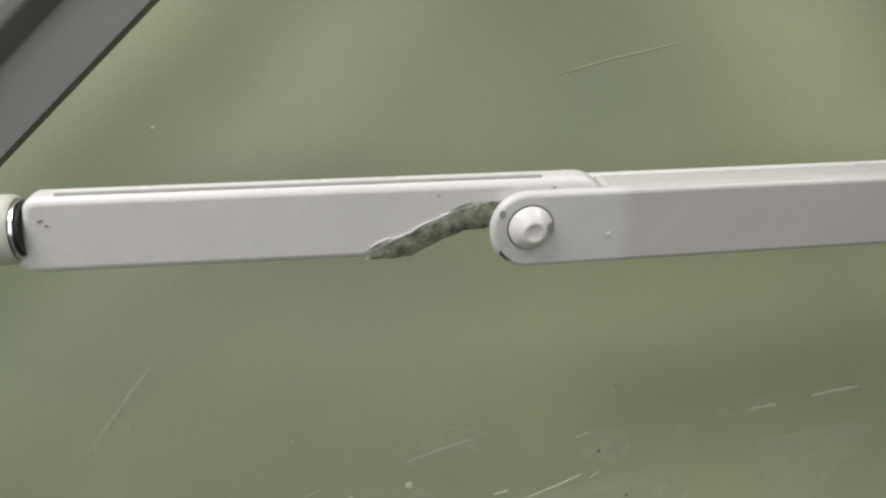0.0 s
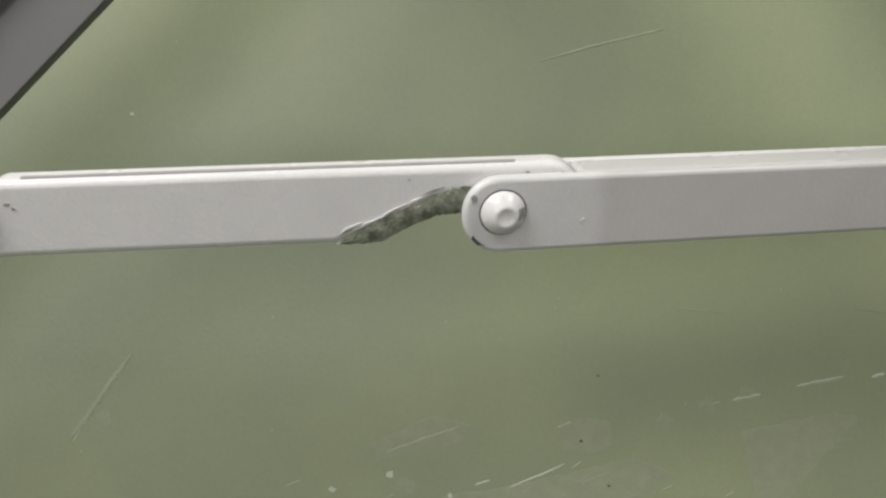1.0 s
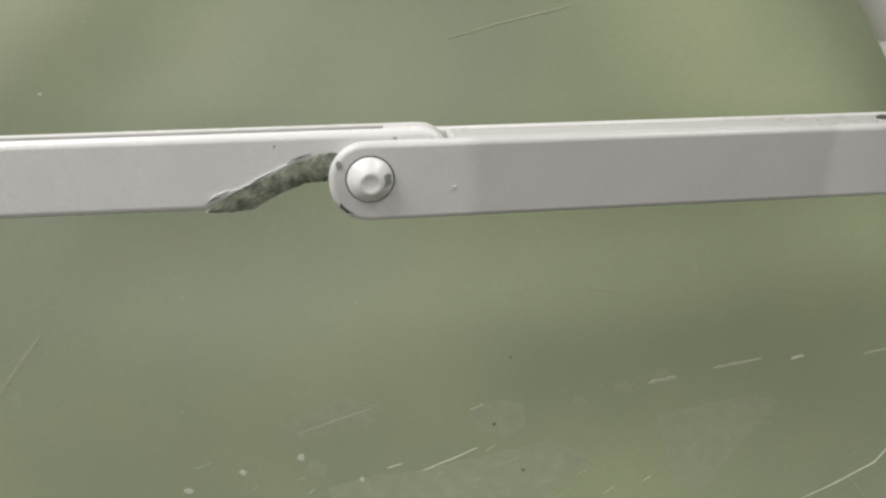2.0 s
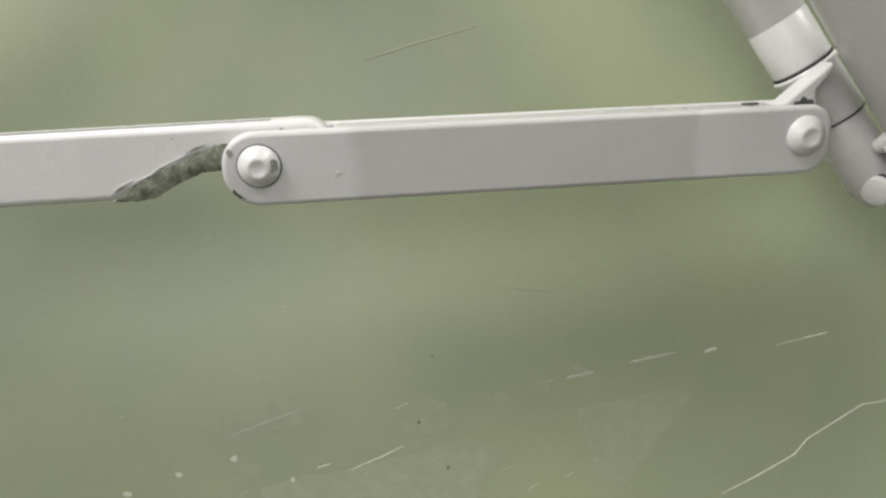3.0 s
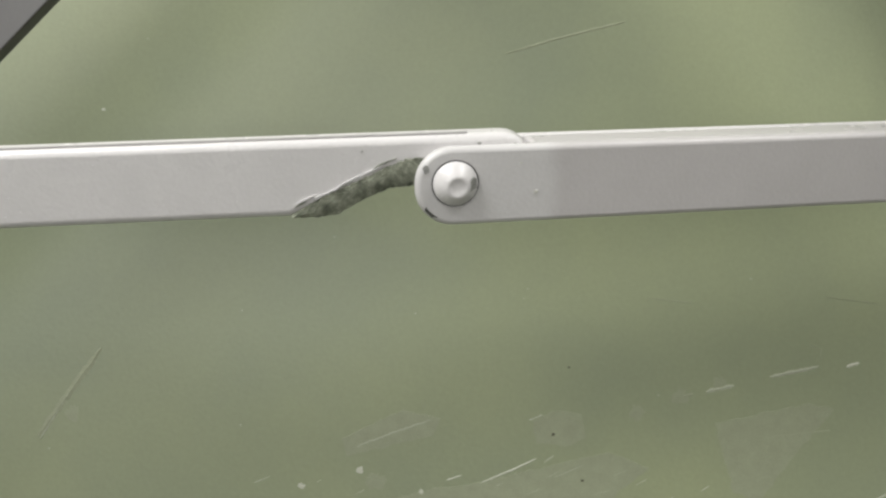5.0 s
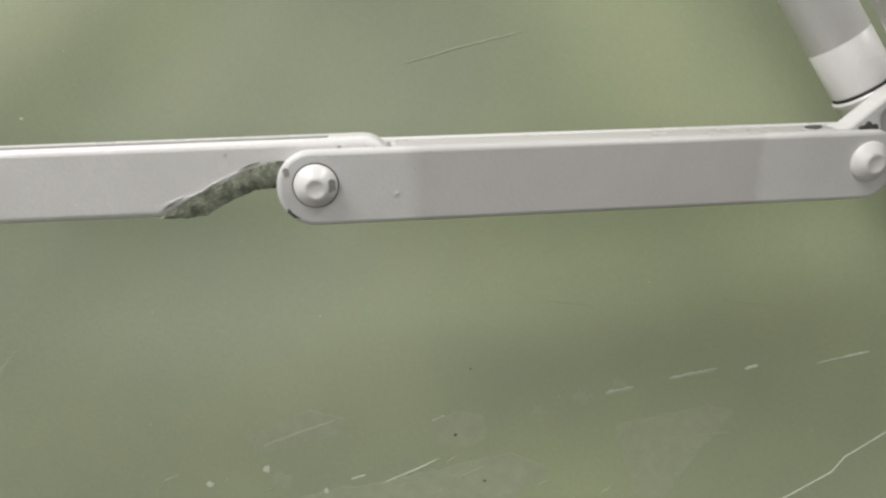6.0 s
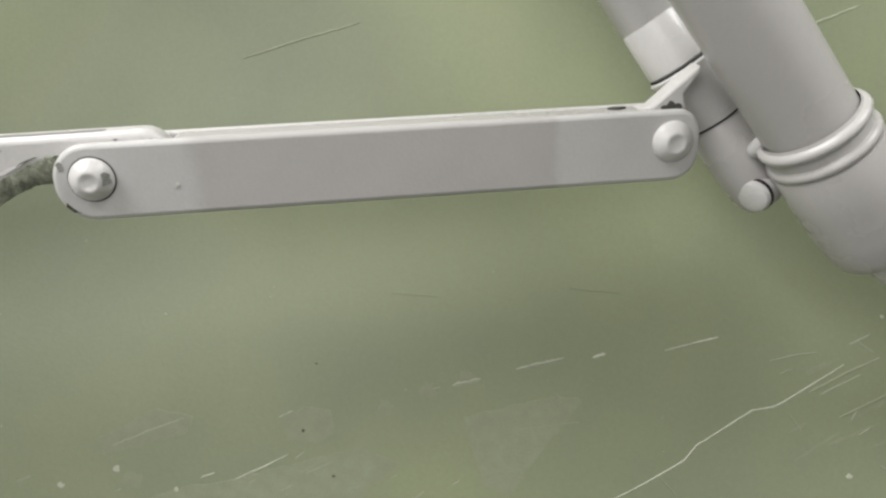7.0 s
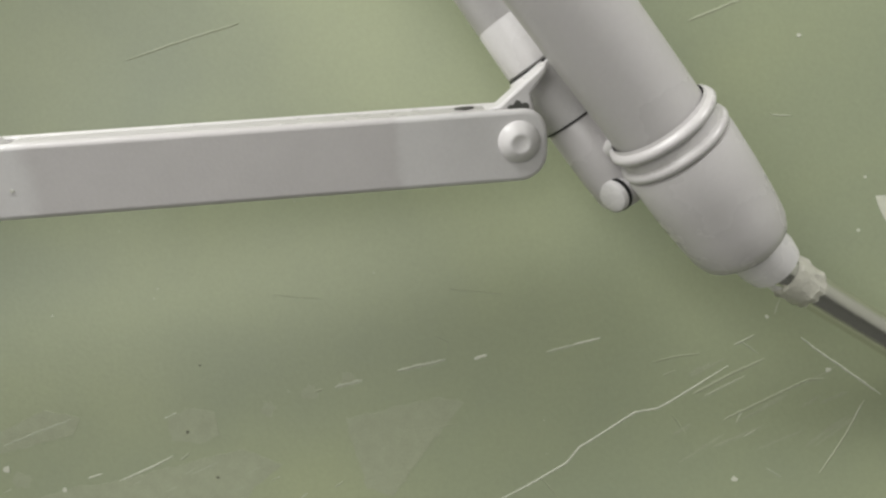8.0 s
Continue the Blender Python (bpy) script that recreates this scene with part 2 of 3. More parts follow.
def right_link():
    w = 0.0126
    outline = rounded(-0.0132, 0.2172, -0.0149, 0.0120, (0.0132, 0.0106, 0.0092, 0.0122), 10)
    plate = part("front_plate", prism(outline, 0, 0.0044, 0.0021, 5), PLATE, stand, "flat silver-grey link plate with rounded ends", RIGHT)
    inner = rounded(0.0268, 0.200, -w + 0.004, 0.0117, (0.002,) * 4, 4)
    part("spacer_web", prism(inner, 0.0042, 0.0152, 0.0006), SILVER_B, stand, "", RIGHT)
    rear = rounded(-0.0060, 0.2140, -w + 0.003, 0.0121, (0.008, 0.008, 0.008, 0.008), 8)
    part("rear_plate", prism(rear, 0.0150, 0.0182, 0.0014), SILVER, stand, "", RIGHT)
    toward = pose(0, 0, 0, 90, 0, 0)
    ra = rivet(plate, RIGHT @ toward, 0.0075, 0.0050, 0.0034, "domed rivet head with chipped paint")
    part("rim_gap", lathe([(0.0079, -0.0001), (0.0079, 0.00025), (0.0074, 0.0003)], 40), DARK, plate, "", RIGHT @ toward)
    rivet(plate, RIGHT @ pose(0.2062, 0, 0.0004) @ toward, 0.0077, 0.0042, 0.0036, "domed rivet head")
    part("paint_chip", flake(0.0029, 3, 0.8), GREY_CHIP, ra, "", RIGHT @ pose(0.0053, -0.0034, 0.0006, 4, 0, 42))
    part("paint_chip", flake(0.0015, 5, 0.8), GREY_CHIP, plate, "", RIGHT @ pose(-0.0098, -0.0001, 0.0050))
    part("paint_chip", flake(0.0014, 6, 2.2), CHIP, plate, "", RIGHT @ pose(-0.0080, 0.0003, -0.0098, 0, 42, 0))
    part("paint_nib", flake(0.0007, 8, 1.2, 9, 0.0004), WHITE, plate, "", RIGHT @ pose(0.0275, 0, -0.0040))
    part("paint_nib", flake(0.0004, 9, 1.0, 7, 0.0003), WHITE, plate, "", RIGHT @ pose(0.0220, 0, 0.0062))
    return plate


def left_link():
    """A hollow bar whose lower edge is cut away beside the pivot."""
    lo, hi = -0.0110, 0.0150
    cut = [(-0.0545, lo), (-0.0460, lo + 0.0034), (-0.0380, lo + 0.0068), (-0.0290, lo + 0.0106), (-0.0215, lo + 0.0140), (-0.0150, lo + 0.0164), (0.0030, lo + 0.0168)]
    base = rounded(-0.1602, 0.0262, lo, hi, (0.0045, 0.004, 0.0095, 0.0055), 6)
    tail = [(0.0070, lo + 0.0110), (0.0150, lo + 0.0070)]
    outline = [(x - 0.0050, z) for x, z in base[:7]] + cut + tail + [(0.0262, lo + 0.0100)] + base[14:]
    bar = part("rear_link", prism(outline, 0.0046, 0.0152, 0.0029, 6), SILVER, stand, "silver-grey bar with a notch cut into its lower edge", LEFT)
    # the ragged sloping face of the cut
    rng = random.Random(4)
    low = [(-0.0545, lo - 0.0001), (-0.0450, lo - 0.0003), (-0.0390, lo + 0.0004), (-0.0285, lo + 0.0060), (-0.0210, lo + 0.0088), (-0.0150, lo + 0.0092), (0.0030, lo + 0.0094)]

    def at(line, f):
        s = f * (len(line) - 1)
        i = min(int(s), len(line) - 2)
        return [line[i][k] + (s - i) * (line[i + 1][k] - line[i][k]) for k in (0, 1)]

    bm, rows, n = bmesh.new(), [], 90
    for i in range(n + 1):
        a, b = at(cut, i / n), at(low, i / n)
        j, full = rng.uniform(-0.0005, 0.0005), min(1.0, 0.1 + 5 * i / n)
        row = [(a[0], 0.0060, a[1] + 0.0008 + 0.0022 * full), (a[0], 0.0043, a[1] + (0.0022 + j) * full)]
        for k in (0.3, 0.65, 1.0):
            row.append((a[0] + k * (b[0] - a[0]), 0.0037 + 0.0012 * k + rng.uniform(-0.00012, 0.00012), a[1] + k * (b[1] - a[1]) + rng.uniform(-0.0002, 0.0002)))
        row += [(b[0], 0.0148, b[1]), (a[0], 0.0148, a[1] + 0.0012)]
        rows.append([bm.verts.new(p) for p in row])
    for p, q in zip(rows, rows[1:]):
        for k in range(len(p)):
            bm.faces.new((p[k], p[k - 1], q[k - 1], q[k]))
    bm.faces.new(rows[0]), bm.faces.new(rows[-1][::-1])
    part("cut_edge", bm, BARE, bar, "rough scraped bare metal edge", LEFT, 25)
    for k in range(9):
        x, z = at(cut, rng.uniform(0.04, 0.68))
        lean = radians(22 + rng.uniform(-6, 6))
        sliver = [(0, 0), (rng.uniform(0.004, 0.009), rng.uniform(0.0002, 0.0004)), (rng.uniform(0.001, 0.003), rng.uniform(0.0005, 0.0008))]
        part("burr", prism(sliver, -0.0003, 0.0003), (SILVER, BARE)[k % 3 == 0], bar, "", LEFT @ pose(x - 0.003, 0.0044, z + rng.uniform(0.0012, 0.0030), 0, -math.degrees(lean), 0), 0)
    # darker grey strip drawn for the groove along the top, and small chips
    part("top_seam", prism(rounded(-0.1500, 0.0050, 0, 0.0022, (0.001,) * 4, 3), -0.0002, 0.0002), SEAM, bar, "", LEFT @ pose(0, 0.0088, hi, 90, 0, 0))
    for u, v, r, s in ((-0.1545, 0.0075, 0.0008, 1), (-0.1530, 0.0060, 0.0005, 2), (0.0085, 0.0120, 0.0006, 3), (0.0205, 0.0112, 0.0006, 4), (-0.0300, 0.0108, 0.0003, 6)):
        part("paint_chip", flake(r, 20 + s, 1.3), GREY_CHIP, bar, "", LEFT @ pose(u, 0.0046, v))
    rng = random.Random(31)
    for k in range(8):
        part("paint_nib", flake(rng.uniform(0.0002, 0.0003), 60 + k, 1.3, 7, 0.00012), SILVER, bar, "", LEFT @ pose(rng.uniform(-0.155, -0.045), 0.0046, rng.uniform(-0.007, 0.010)))
    # ferrule that joins the bar to the rail
    axis = LEFT @ pose(-0.1632, 0.0100, 0.0030) @ pose(0, 0, 0, 0, -90, 0)
    ferrule = part("ferrule", lathe([(0.0085, 0.0008), (0.0100, 0), (0.0109, 0.0008), (0.0112, 0.002), (0.0112, 0.034), (0, 0.034)]), WHITE, stand, "white round ferrule", axis)
    # Pin coloured near-black to stand for the shade in the ferrule gap
    part("pin", lathe([(0, -0.0024), (0.0088, -0.0024), (0.0088, 0.006), (0, 0.006)]), DARK, ferrule, "near-black pin for the shaded gap", axis)
    part("bush", lathe([(0.0089, -0.0014), (0.0098, -0.0014), (0.0098, -0.0004), (0.0089, -0.0004)]), CHROME, ferrule, "", axis)
    return bar


right_link()
left_link()


def slotted_rail():
    """Grey bar with a raised, grooved back, leaning beside the ferrule."""
    x = Vector((0.0480, 0, 0.0460)).normalized()
    z = Vector((-x.z, 0, x.x))
    m = Matrix.Translation((-0.0896, 0.280, 1.0152)) @ Matrix((x, z.cross(x), z)).transposed().to_4x4()
    section = [(0.0035, 0), (0.0240, 0), (0.0246, -0.0010), (0.0285, -0.0062), (0.0300, -0.0068), (0.0340, -0.0072), (0.0352, -0.0060), (0.0372, -0.0060), (0.0384, -0.0072), (0.0520, -0.0068), (0.0540, -0.0050), (0.0540, 0.0085), (0.005, 0.0085)]
    bm = bmesh.new()
    a = [bm.verts.new((-0.34, y, z)) for z, y in section]
    b = [bm.verts.new((0.245, y, z)) for z, y in section]
    bm.faces.new(a), bm.faces.new(b[::-1])
    for i in range(len(a)):
        bm.faces.new((a[i], b[i], b[i - 1], a[i - 1]))
    bmesh.ops.bevel(bm, geom=[e for e in bm.edges if abs(e.verts[0].co.x - e.verts[1].co.x) > 0.1], offset=0.0007, segments=2, profile=0.5, affect="EDGES")
    return part("slotted_rail", bm, RAIL, stand, "dull grey slotted rail", m)


slotted_rail()

MAIN_WAY = Vector((0.0322, 0.0205, -0.0437)).normalized()
MAIN = along((0.2862, 0.3040, 0.9473), MAIN_WAY)
TUBE_WAY = Vector((0.0336, 0.0205, -0.0437)).normalized()
ROD_WAY = Vector((0.0415, 0.0145, -0.027)).normalized()


def ring(r, s, half, tall):
    return [(r, s - half), (r + tall * 0.7, s - half * 0.7), (r + tall, s), (r + tall * 0.7, s + half * 0.7), (r, s + half)]


def main_leg():
    tube = part("outer_tube", lathe([(0, -0.30), (0.0172, -0.30), (0.0178, 0.002)]), SILVER_B, stand, "wide silver-grey painted tube", along(MAIN.translation, TUBE_WAY))
    profile = [(0.0186, -0.004)] + ring(0.0190, -0.0004, 0.0023, 0.0024) + [(0.0192, 0.0022), (0.0192, 0.0056)] + ring(0.0194, 0.0080, 0.0022, 0.0020)
    profile += [(0.0206, 0.0106), (0.0211, 0.0122), (0.0209, 0.030), (0.0201, 0.045), (0.0192, 0.0545), (0.0176, 0.0590), (0.0145, 0.0615), (0, 0.0625)]
    sleeve = part("sleeve", lathe(profile, 64), SILVER_B, stand, "tapered silver-grey end sleeve with two raised rings", MAIN, 50)
    neck_at = Vector((0.3258, 0.3275, 0.8993))
    neck = part("neck", lathe([(0, -0.012), (0.0116, -0.010), (0.0121, 0.004), (0.0110, 0.0095), (0.0076, 0.0120), (0.0074, 0.0180)]), SILVER, sleeve, "", along(neck_at, MAIN_WAY * 0.7 + ROD_WAY * 0.6))
    rod_at = Vector((0.3355, 0.3312, 0.8903))
    length = (WALL_Y - 0.0075 - rod_at.y) / ROD_WAY.y
    rod = part("leg_rod", lathe([(0, -0.006), (0.0070, -0.006), (0.0073, 0.002), (0.0073, length), (0, length)]), CHROME, stand, "shiny chromed thin rod", along(rod_at, ROD_WAY))
    rng = random.Random(12)
    bm = lathe([(0.0074, 0.0010), (0.0085, 0.0020), (0.0089, 0.0060), (0.0081, 0.0090), (0.0085, 0.0125), (0.0076, 0.0150), (0.0074, 0.0150)], 28)
    for v in bm.verts:
        if v.co.z > 0.0015:
            k = 1 + rng.uniform(-0.09, 0.12)
            v.co.x, v.co.y, v.co.z = v.co.x * k, v.co.y * k, v.co.z + rng.uniform(-0.0012, 0.0012)
    part("tape_wrap", bm, TAPE, rod, "crumpled whitish tape", along(rod_at, ROD_WAY), 25)
    flap = prism([(0, 0), (0.010, 0.0005), (0.018, 0.0015), (0.0125, 0.0046), (0.0055, 0.0050), (0.001, 0.0036)], 0, 0.0004)
    part("tape_flap", flap, TAPE, rod, "torn whitish tape end", link_frame(rod_at + ROD_WAY * 0.010 + Vector((0, -0.0045, 0.0045)), ROD_WAY, 35), 25)
    part("foot", lathe([(0, -0.010), (0.0085, -0.010), (0.0100, -0.004), (0.0120, 0), (0, 0)]), RUBBER, rod, "black rubber foot", along((rod_at + ROD_WAY * length) * 1.0 + Vector((0, 0.0074, 0)), (0, 1, 0), (0, 0, 1)))
    return tube


main_leg()


def rear_leg():
    way = Vector((0.039, 0.011, -0.063)).normalized()
    m = along((0.2440, 0.3235, 0.9770), way)
    r = 0.0124
    tube = part("inner_tube", lathe([(0, -0.26), (r, -0.26), (r, -0.0225), (r - 0.0003, -0.0220), (r - 0.0003, -0.0214), (r, -0.0210), (r, -0.0012), (r - 0.0008, -0.0004), (0, -0.0002)]), SILVER, stand, "silver-grey painted round tube", m)
    part("seam", lathe([(r - 0.0006, -0.0004), (r + 0.0001, -0.0004), (r + 0.0001, 0.0004), (r - 0.0006, 0.0004)]), DARK, tube, "dark joint line", m)
    saddle = part("saddle", lathe([(0, 0.0002), (r + 0.0002, 0.0004), (r + 0.0009, 0.0012), (r + 0.0009, 0.0022), (r + 0.0002, 0.0034), (r + 0.0001, 0.0246), (r - 0.0005, 0.0254), (0, 0.0256)]), SILVER, stand, "", m)
    part("seam", lathe([(r - 0.0009, 0.0252), (r - 0.0002, 0.0252), (r - 0.0002, 0.0259), (r - 0.0009, 0.0259)]), DARK, saddle, "dark joint line", m)
    bm = lathe([(0, 0.0258), (r - 0.0010, 0.0260), (r - 0.0006, 0.0268), (r - 0.0014, 0.050), (r - 0.0024, 0.0610), (r - 0.0052, 0.0660), (0, 0.0675)])
    end = part("tube_end", bm, SILVER_B, stand, "silver-grey tube end with a bolt", m)
    bolt_m = along((0.2752, 0.3270, 0.9268), (-0.70, -0.55, -0.45))
    part("bolt", lathe([(0, 0.0084), (0.0044, 0.0084), (0.0060, 0.0077), (0.0066, 0.0064), (0.0066, -0.002)]), SILVER, end, "", bolt_m)
    part("bolt_gap", lathe([(0.0064, 0.0040), (0.0070, 0.0040), (0.0070, 0.0054), (0.0064, 0.0056)]), DARK, end, "", bolt_m)
    # the bracket that holds the stay to the tube
    web = [(0.178, -0.006), (0.180, 0.0085), (0.192, 0.0110), (0.2000, 0.0128), (0.2135, 0.0238), (0.2175, 0.0268), (0.2182, 0.0240), (0.2122, 0.0165), (0.2150, 0.0050), (0.2140, -0.004), (0.205, -0.0105)]
    bracket = part("bracket", prism(web, 0.0056, 0.0148, 0.0014), SILVER, stand, "silver-grey bracket with chipped paint", RIGHT)
    for u, v, rad, s in ((0.2070, 0.0124, 0.0024, 31), (0.2098, 0.0118, 0.0016, 34), (0.2045, 0.0116, 0.0013, 36)):
        part("paint_chip", flake(rad, s, 1.2), CHIP, bracket, "", RIGHT @ pose(u, 0.0055, v))
    part("paint_chip", flake(0.0026, 41, 1.7, 11, 0.0006), CHIP, bracket, "", RIGHT @ pose(0.1880, 0.0100, 0.0120, 90, 0, 0))
    part("weld_lug", lathe([(0, 0.003), (0.0022, 0.0026), (0.0032, 0.001), (0.0032, -0.006), (0, -0.006)], 24), SILVER, end, "", along((0.2705, 0.3120, 0.9435), (0.1, -0.8, 0.3)))
    return tube


rear_leg()


# ---- marks on the green wall ----
def stroke(name, line, width, mat, seed=0, ragged=0.25, proud=0.00022):
    """A thin worn line along points (x, z) on the wall."""
    rng = random.Random(seed)
    pts = []
    for (x0, z0), (x1, z1) in zip(line, line[1:]):
        n = max(2, int(math.hypot(x1 - x0, z1 - z0) / 0.0012))
        pts += [(x0 + (x1 - x0) * i / n, z0 + (z1 - z0) * i / n) for i in range(n)]
    pts.append(line[-1])
    bm, rows = bmesh.new(), []
    for i, (x, z) in enumerate(pts):
        xa, za = pts[max(i - 1, 0)]
        xb, zb = pts[min(i + 1, len(pts) - 1)]
        d = math.hypot(xb - xa, zb - za) or 1
        nx, nz = -(zb - za) / d, (xb - xa) / d
        ends = min(1, 0.35 + 4 * min(i, len(pts) - 1 - i) / len(pts))
        w = width / 2 * ends * rng.uniform(1 - ragged, 1 + ragged)
        x, z = x + nx * width * rng.uniform(-ragged, ragged) * 0.5, z + nz * width * rng.uniform(-ragged, ragged) * 0.5
        rows.append([bm.verts.new((x + nx * w, WALL_Y + 0.00002, z + nz * w)), bm.verts.new((x, WALL_Y - proud, z)), bm.verts.new((x - nx * w, WALL_Y + 0.00002, z - nz * w))])
    for p, q in zip(rows, rows[1:]):
        for k in (0, 1):
            bm.faces.new((p[k], p[k + 1], q[k + 1], q[k]))
    return part(name, bm, mat, wall_north, "", Matrix(), 0)


def patch(name, outline, mat, seed=0, proud=0.00015):
    """A ragged worn patch with corners (x, z) on the wall."""
    rng = random.Random(seed)
    pts = []
    for (x0, z0), (x1, z1) in zip(outline, outline[1:] + outline[:1]):
        n = max(2, int(math.hypot(x1 - x0, z1 - z0) / 0.003))
        for i in range(n):
            j = 0.0006 if i else 0.0
            pts.append((x0 + (x1 - x0) * i / n + rng.uniform(-j, j), z0 + (z1 - z0) * i / n + rng.uniform(-j, j)))
    return part(name, prism(pts, WALL_Y - proud, WALL_Y + 0.0004), mat, wall_north, "", Matrix(), 0)


stroke("crack", [(0.2150, 0.7890), (0.2310, 0.7962), (0.2500, 0.8062), (0.2560, 0.8130), (0.2690, 0.8205), (0.2820, 0.8280), (0.2920, 0.8292), (0.2980, 0.8322), (0.3240, 0.8470)], 0.0008, SCRATCH, 1)
# The pale coats hold worn paint and also the glints some scratches catch.
# short worn dashes in a row, scuffs and scratches: corners, width in mm, coat
SCRATCHES = (
    (((0.1360, 0.8440), (0.1400, 0.8448)), 1.9, WEAR_FAINT), (((0.1460, 0.8458), (0.1590, 0.8482)), 2.0, WEAR), (((0.1755, 0.8518), (0.1980, 0.8560)), 1.9, WEAR),
    (((0.2110, 0.8556), (0.2170, 0.8570)), 1.5, SCRATCH), (((0.2440, 0.8572), (0.2580, 0.8600)), 1.2, WEAR), (((0.2560, 0.8598), (0.2685, 0.8622)), 0.9, SCRATCH),
    (((0.1940, 0.8665), (0.1995, 0.8640), (0.1990, 0.8595)), 0.6, WEAR_FAINT), (((0.1760, 0.8240), (0.2030, 0.8262)), 0.7, WEAR_FAINT),
    (((0.3080, 0.8350), (0.3250, 0.8430), (0.3400, 0.8492)), 1.7, WEAR_FAINT), (((0.3130, 0.8340), (0.3310, 0.8420)), 0.6, WEAR),
    (((0.3210, 0.8230), (0.3420, 0.8320), (0.3580, 0.8390), (0.3650, 0.8392)), 1.5, WEAR_FAINT), (((0.3460, 0.8340), (0.3590, 0.8392)), 0.8, WEAR),
    (((0.3270, 0.8560), (0.3360, 0.8600)), 1.0, WEAR), (((0.2910, 0.8500), (0.3010, 0.8522), (0.3120, 0.8530)), 0.8, WEAR_FAINT),
    (((0.3560, 0.8580), (0.3640, 0.8510), (0.3730, 0.8440), (0.3890, 0.8310)), 1.0, SCRATCH), (((0.3820, 0.8290), (0.3720, 0.8120), (0.3610, 0.7970)), 1.0, WEAR_FAINT),
    (((0.3805, 0.8270), (0.3740, 0.8150)), 0.7, WEAR), (((0.3480, 0.9572), (0.3570, 0.9560)), 0.5, SCRATCH), (((0.0570, 1.0030), (0.0800, 1.0090), (0.1120, 1.0160)), 1.3, WEAR_FAINT),
    (((0.3150, 1.0010), (0.3390, 1.0090)), 1.6, WEAR_FAINT), (((0.0400, 0.8060), (0.0560, 0.8120), (0.0670, 0.8170)), 0.8, SCRATCH), (((0.0250, 0.8080), (0.0320, 0.8100)), 0.8, SCRATCH),
    (((0.0470, 0.8040), (0.0510, 0.8060)), 0.8, WEAR), (((0.0750, 0.8080), (0.0860, 0.8120)), 1.0, WEAR), (((-0.1620, 0.8330), (-0.1540, 0.8450), (-0.1475, 0.8545)), 1.4, WEAR),
    (((-0.1630, 0.8340), (-0.1320, 0.8740)), 3.5, WEAR_FAINT), (((0.0640, 0.8350), (0.0700, 0.8372)), 0.7, SCRATCH), (((0.2980, 0.8260), (0.3040, 0.8170)), 0.7, WEAR_FAINT),
    (((0.2380, 0.8000), (0.2460, 0.7900)), 0.7, WEAR_FAINT), (((-0.0160, 0.8250), (-0.0050, 0.8290), (0.0185, 0.8365)), 2.6, WEAR), (((0.2950, 0.8440), (0.3010, 0.8460)), 0.6, WEAR_FAINT),
    (((0.1200, 0.8900), (0.1420, 0.8870)), 0.5, WEAR_FAINT), (((0.2020, 0.8880), (0.2250, 0.8845)), 0.5, WEAR_FAINT))
for k, (line, mm, coat) in enumerate(SCRATCHES):
    stroke("scratch", list(line), mm * 0.001, coat, 50 + k)
# First patch: a scuff with its shifting glint painted in
patch("scuff", [(-0.023, 0.829), (0.006, 0.8415), (0.023, 0.8370), (0.019, 0.8290), (-0.021, 0.8205)], WEAR_FAINT, 7)
patch("scuff", [(-0.003, 0.799), (0.017, 0.804), (0.037, 0.806), (0.073, 0.813), (0.100, 0.819), (0.119, 0.811), (0.105, 0.801), (0.099, 0.788), (0.000, 0.788)], WEAR_FAINT, 2)
patch("scuff", [(0.065, 0.836), (0.078, 0.839), (0.088, 0.837), (0.090, 0.826), (0.080, 0.822), (0.067, 0.824)], WEAR_FAINT, 3)
patch("scuff", [(0.150, 0.831), (0.194, 0.839), (0.205, 0.836), (0.185, 0.813), (0.170, 0.794), (0.158, 0.798)], WEAR_FAINT, 4)
patch("paint_chip", [(0.3910, 0.9185), (0.4040, 0.9165), (0.4000, 0.8990), (0.3945, 0.9080)], SCRATCH, 5)
# Some of these spots are blurred glints of the dashes, painted pale
for k, (x, z, r) in enumerate(((0.1140, 0.8375, 0.0042), (0.1340, 0.8440, 0.0045), (0.1520, 0.8490, 0.0042), (-0.0080, 0.8085, 0.0050), (-0.1470, 0.8440, 0.0040))):
    part("scuff", flake(r, 140 + k, 1.0, 15, 0.00008), WEAR_FAINT, wall_north, "", pose(x, WALL_Y, z), 0)
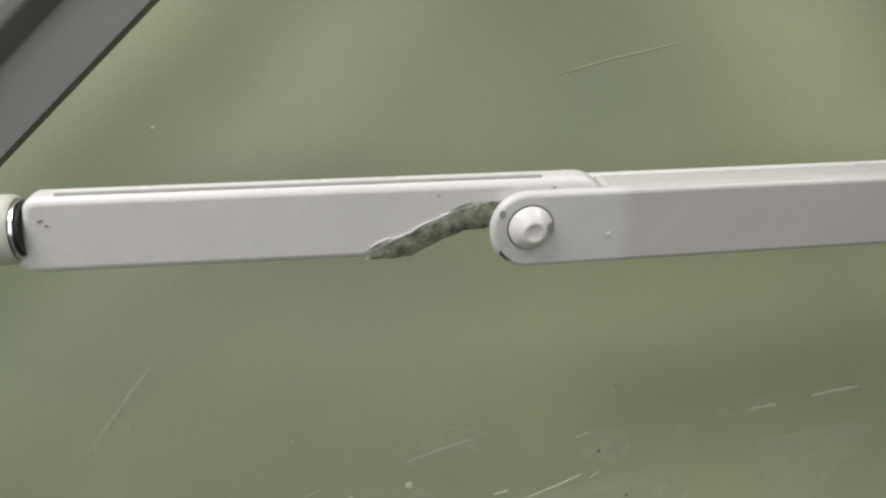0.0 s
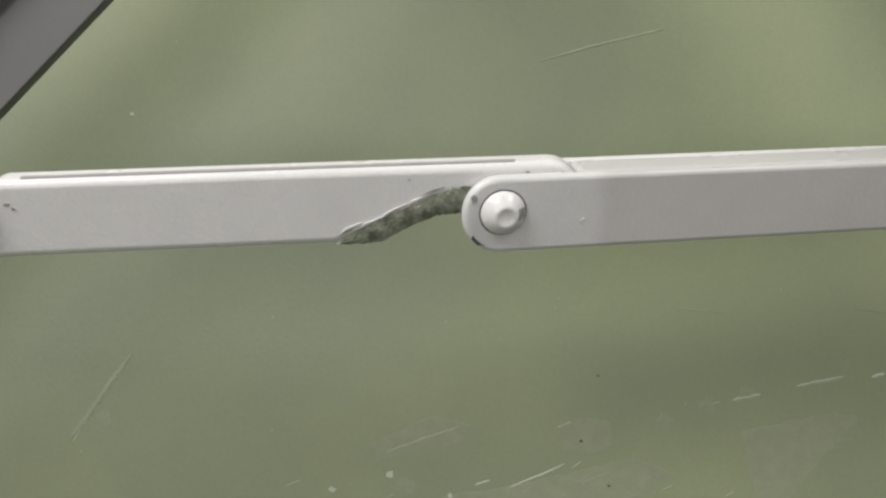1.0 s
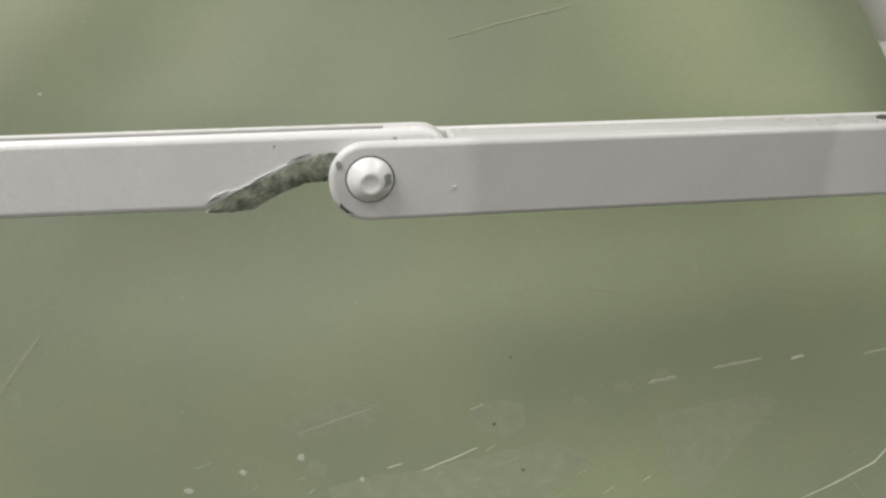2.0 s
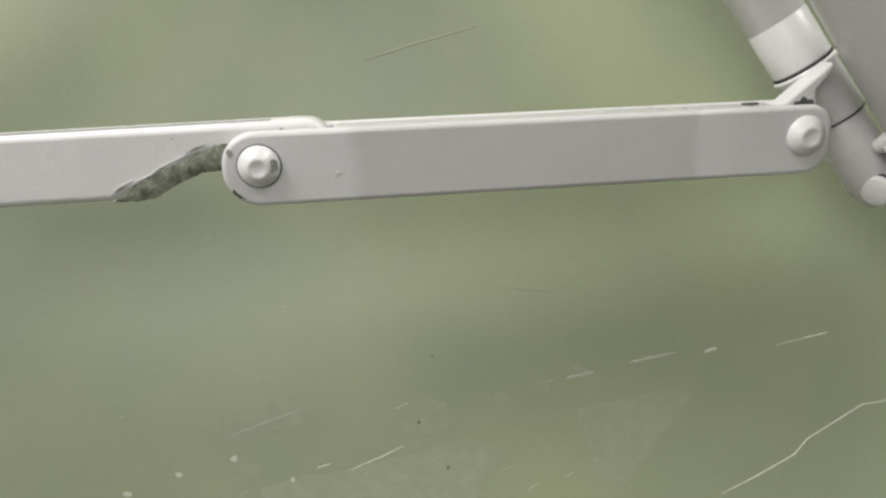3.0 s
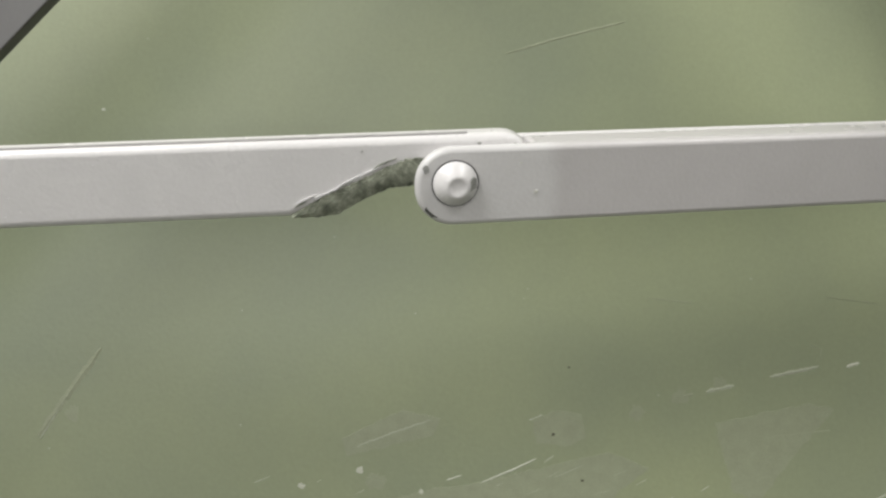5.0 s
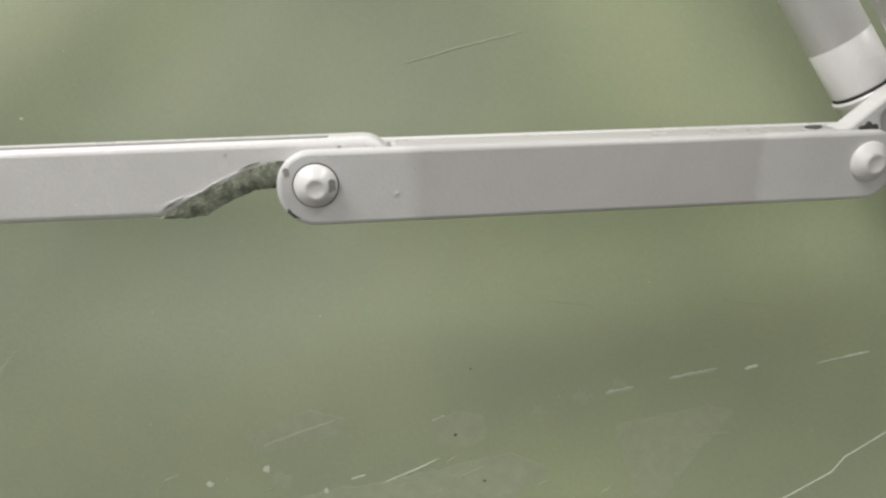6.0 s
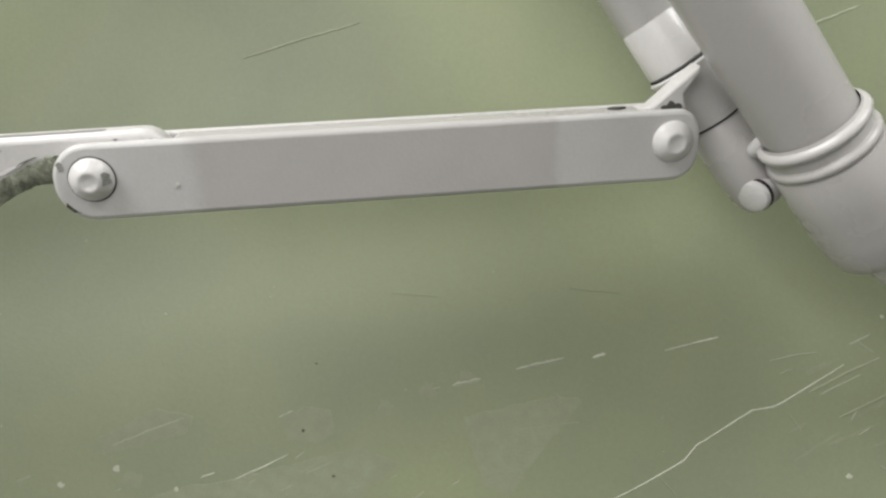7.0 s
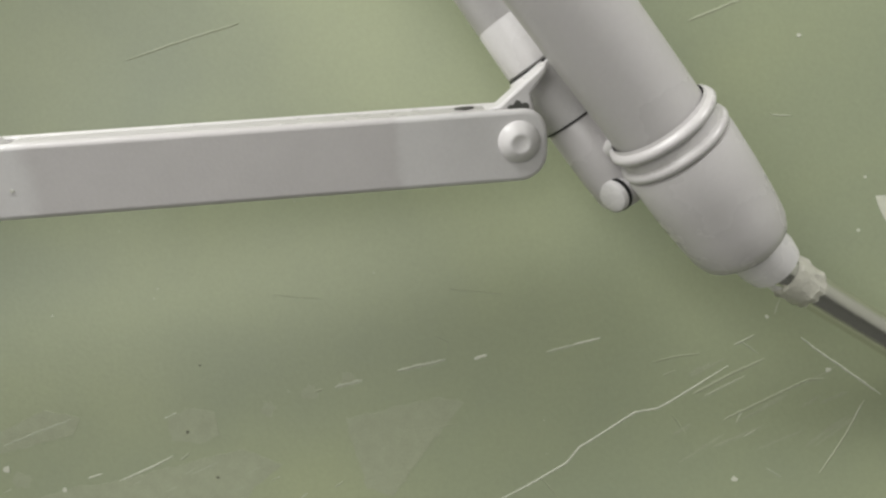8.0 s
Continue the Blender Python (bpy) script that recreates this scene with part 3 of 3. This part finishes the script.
for k, (x, z, r) in enumerate(((0.3620, 0.9910, 0.0010), (-0.0420, 0.8070, 0.0017), (-0.0150, 0.8140, 0.0017), (-0.1260, 0.9830, 0.0009), (-0.0680, 0.7990, 0.0018), (0.3420, 0.8680, 0.0009),
                               (0.3670, 0.8430, 0.0012), (0.3240, 0.7960, 0.0014), (0.3870, 0.9270, 0.0007), (0.3830, 0.9040, 0.0009), (0.0130, 0.8030, 0.0011))):
    part("paint_fleck", flake(r, 70 + k, 1.2), SCRATCH, wall_north, "", pose(x, WALL_Y, z), 0)
for k, (x, z, r) in enumerate(((0.0750, 0.8280, 0.0008), (0.0830, 0.8590, 0.0005), (0.0880, 0.8060, 0.0006))):
    part("dirt_speck", flake(r, 90 + k, 1.5), SPECK, wall_north, "", pose(x, WALL_Y, z), 0)

# fine scratches where the leg has rubbed the paint, and along the lower edge of the view
rng = random.Random(21)
for k in range(16):
    x, z = rng.uniform(0.298, 0.372), rng.uniform(0.800, 0.846)
    a, l = radians(rng.uniform(20, 34)), rng.uniform(0.008, 0.024)
    stroke("smear", [(x, z), (x + l * math.cos(a), z + l * math.sin(a))], rng.uniform(0.0011, 0.0026), WEAR_FAINT, 200 + k, 0.3, 0.00004)
for k in range(9):
    x, z = rng.uniform(0.325, 0.405), rng.uniform(0.795, 0.872)
    a, l = radians(rng.choice((24, 28, 35, -38, 62)) + rng.uniform(-8, 8)), rng.uniform(0.004, 0.012)
    stroke("scratch", [(x, z), (x + l * math.cos(a), z + l * math.sin(a))], rng.uniform(0.0003, 0.0006), WEAR, 220 + k, 0.3)
for k in range(22):
    x, z = rng.uniform(-0.08, 0.16), rng.uniform(0.785, 0.822)
    a, l = radians(rng.uniform(10, 35)), rng.uniform(0.002, 0.009)
    stroke("scratch", [(x, z), (x + l * math.cos(a), z + l * math.sin(a))], rng.uniform(0.0003, 0.0007), WEAR, 240 + k, 0.3)
for k in range(24):
    x, z = rng.uniform(-0.16, 0.40), rng.uniform(0.79, 1.02)
    part("paint_fleck", flake(rng.uniform(0.00025, 0.0005), 300 + k, 1.3, 7), WEAR, wall_north, "", pose(x, WALL_Y, z), 0)
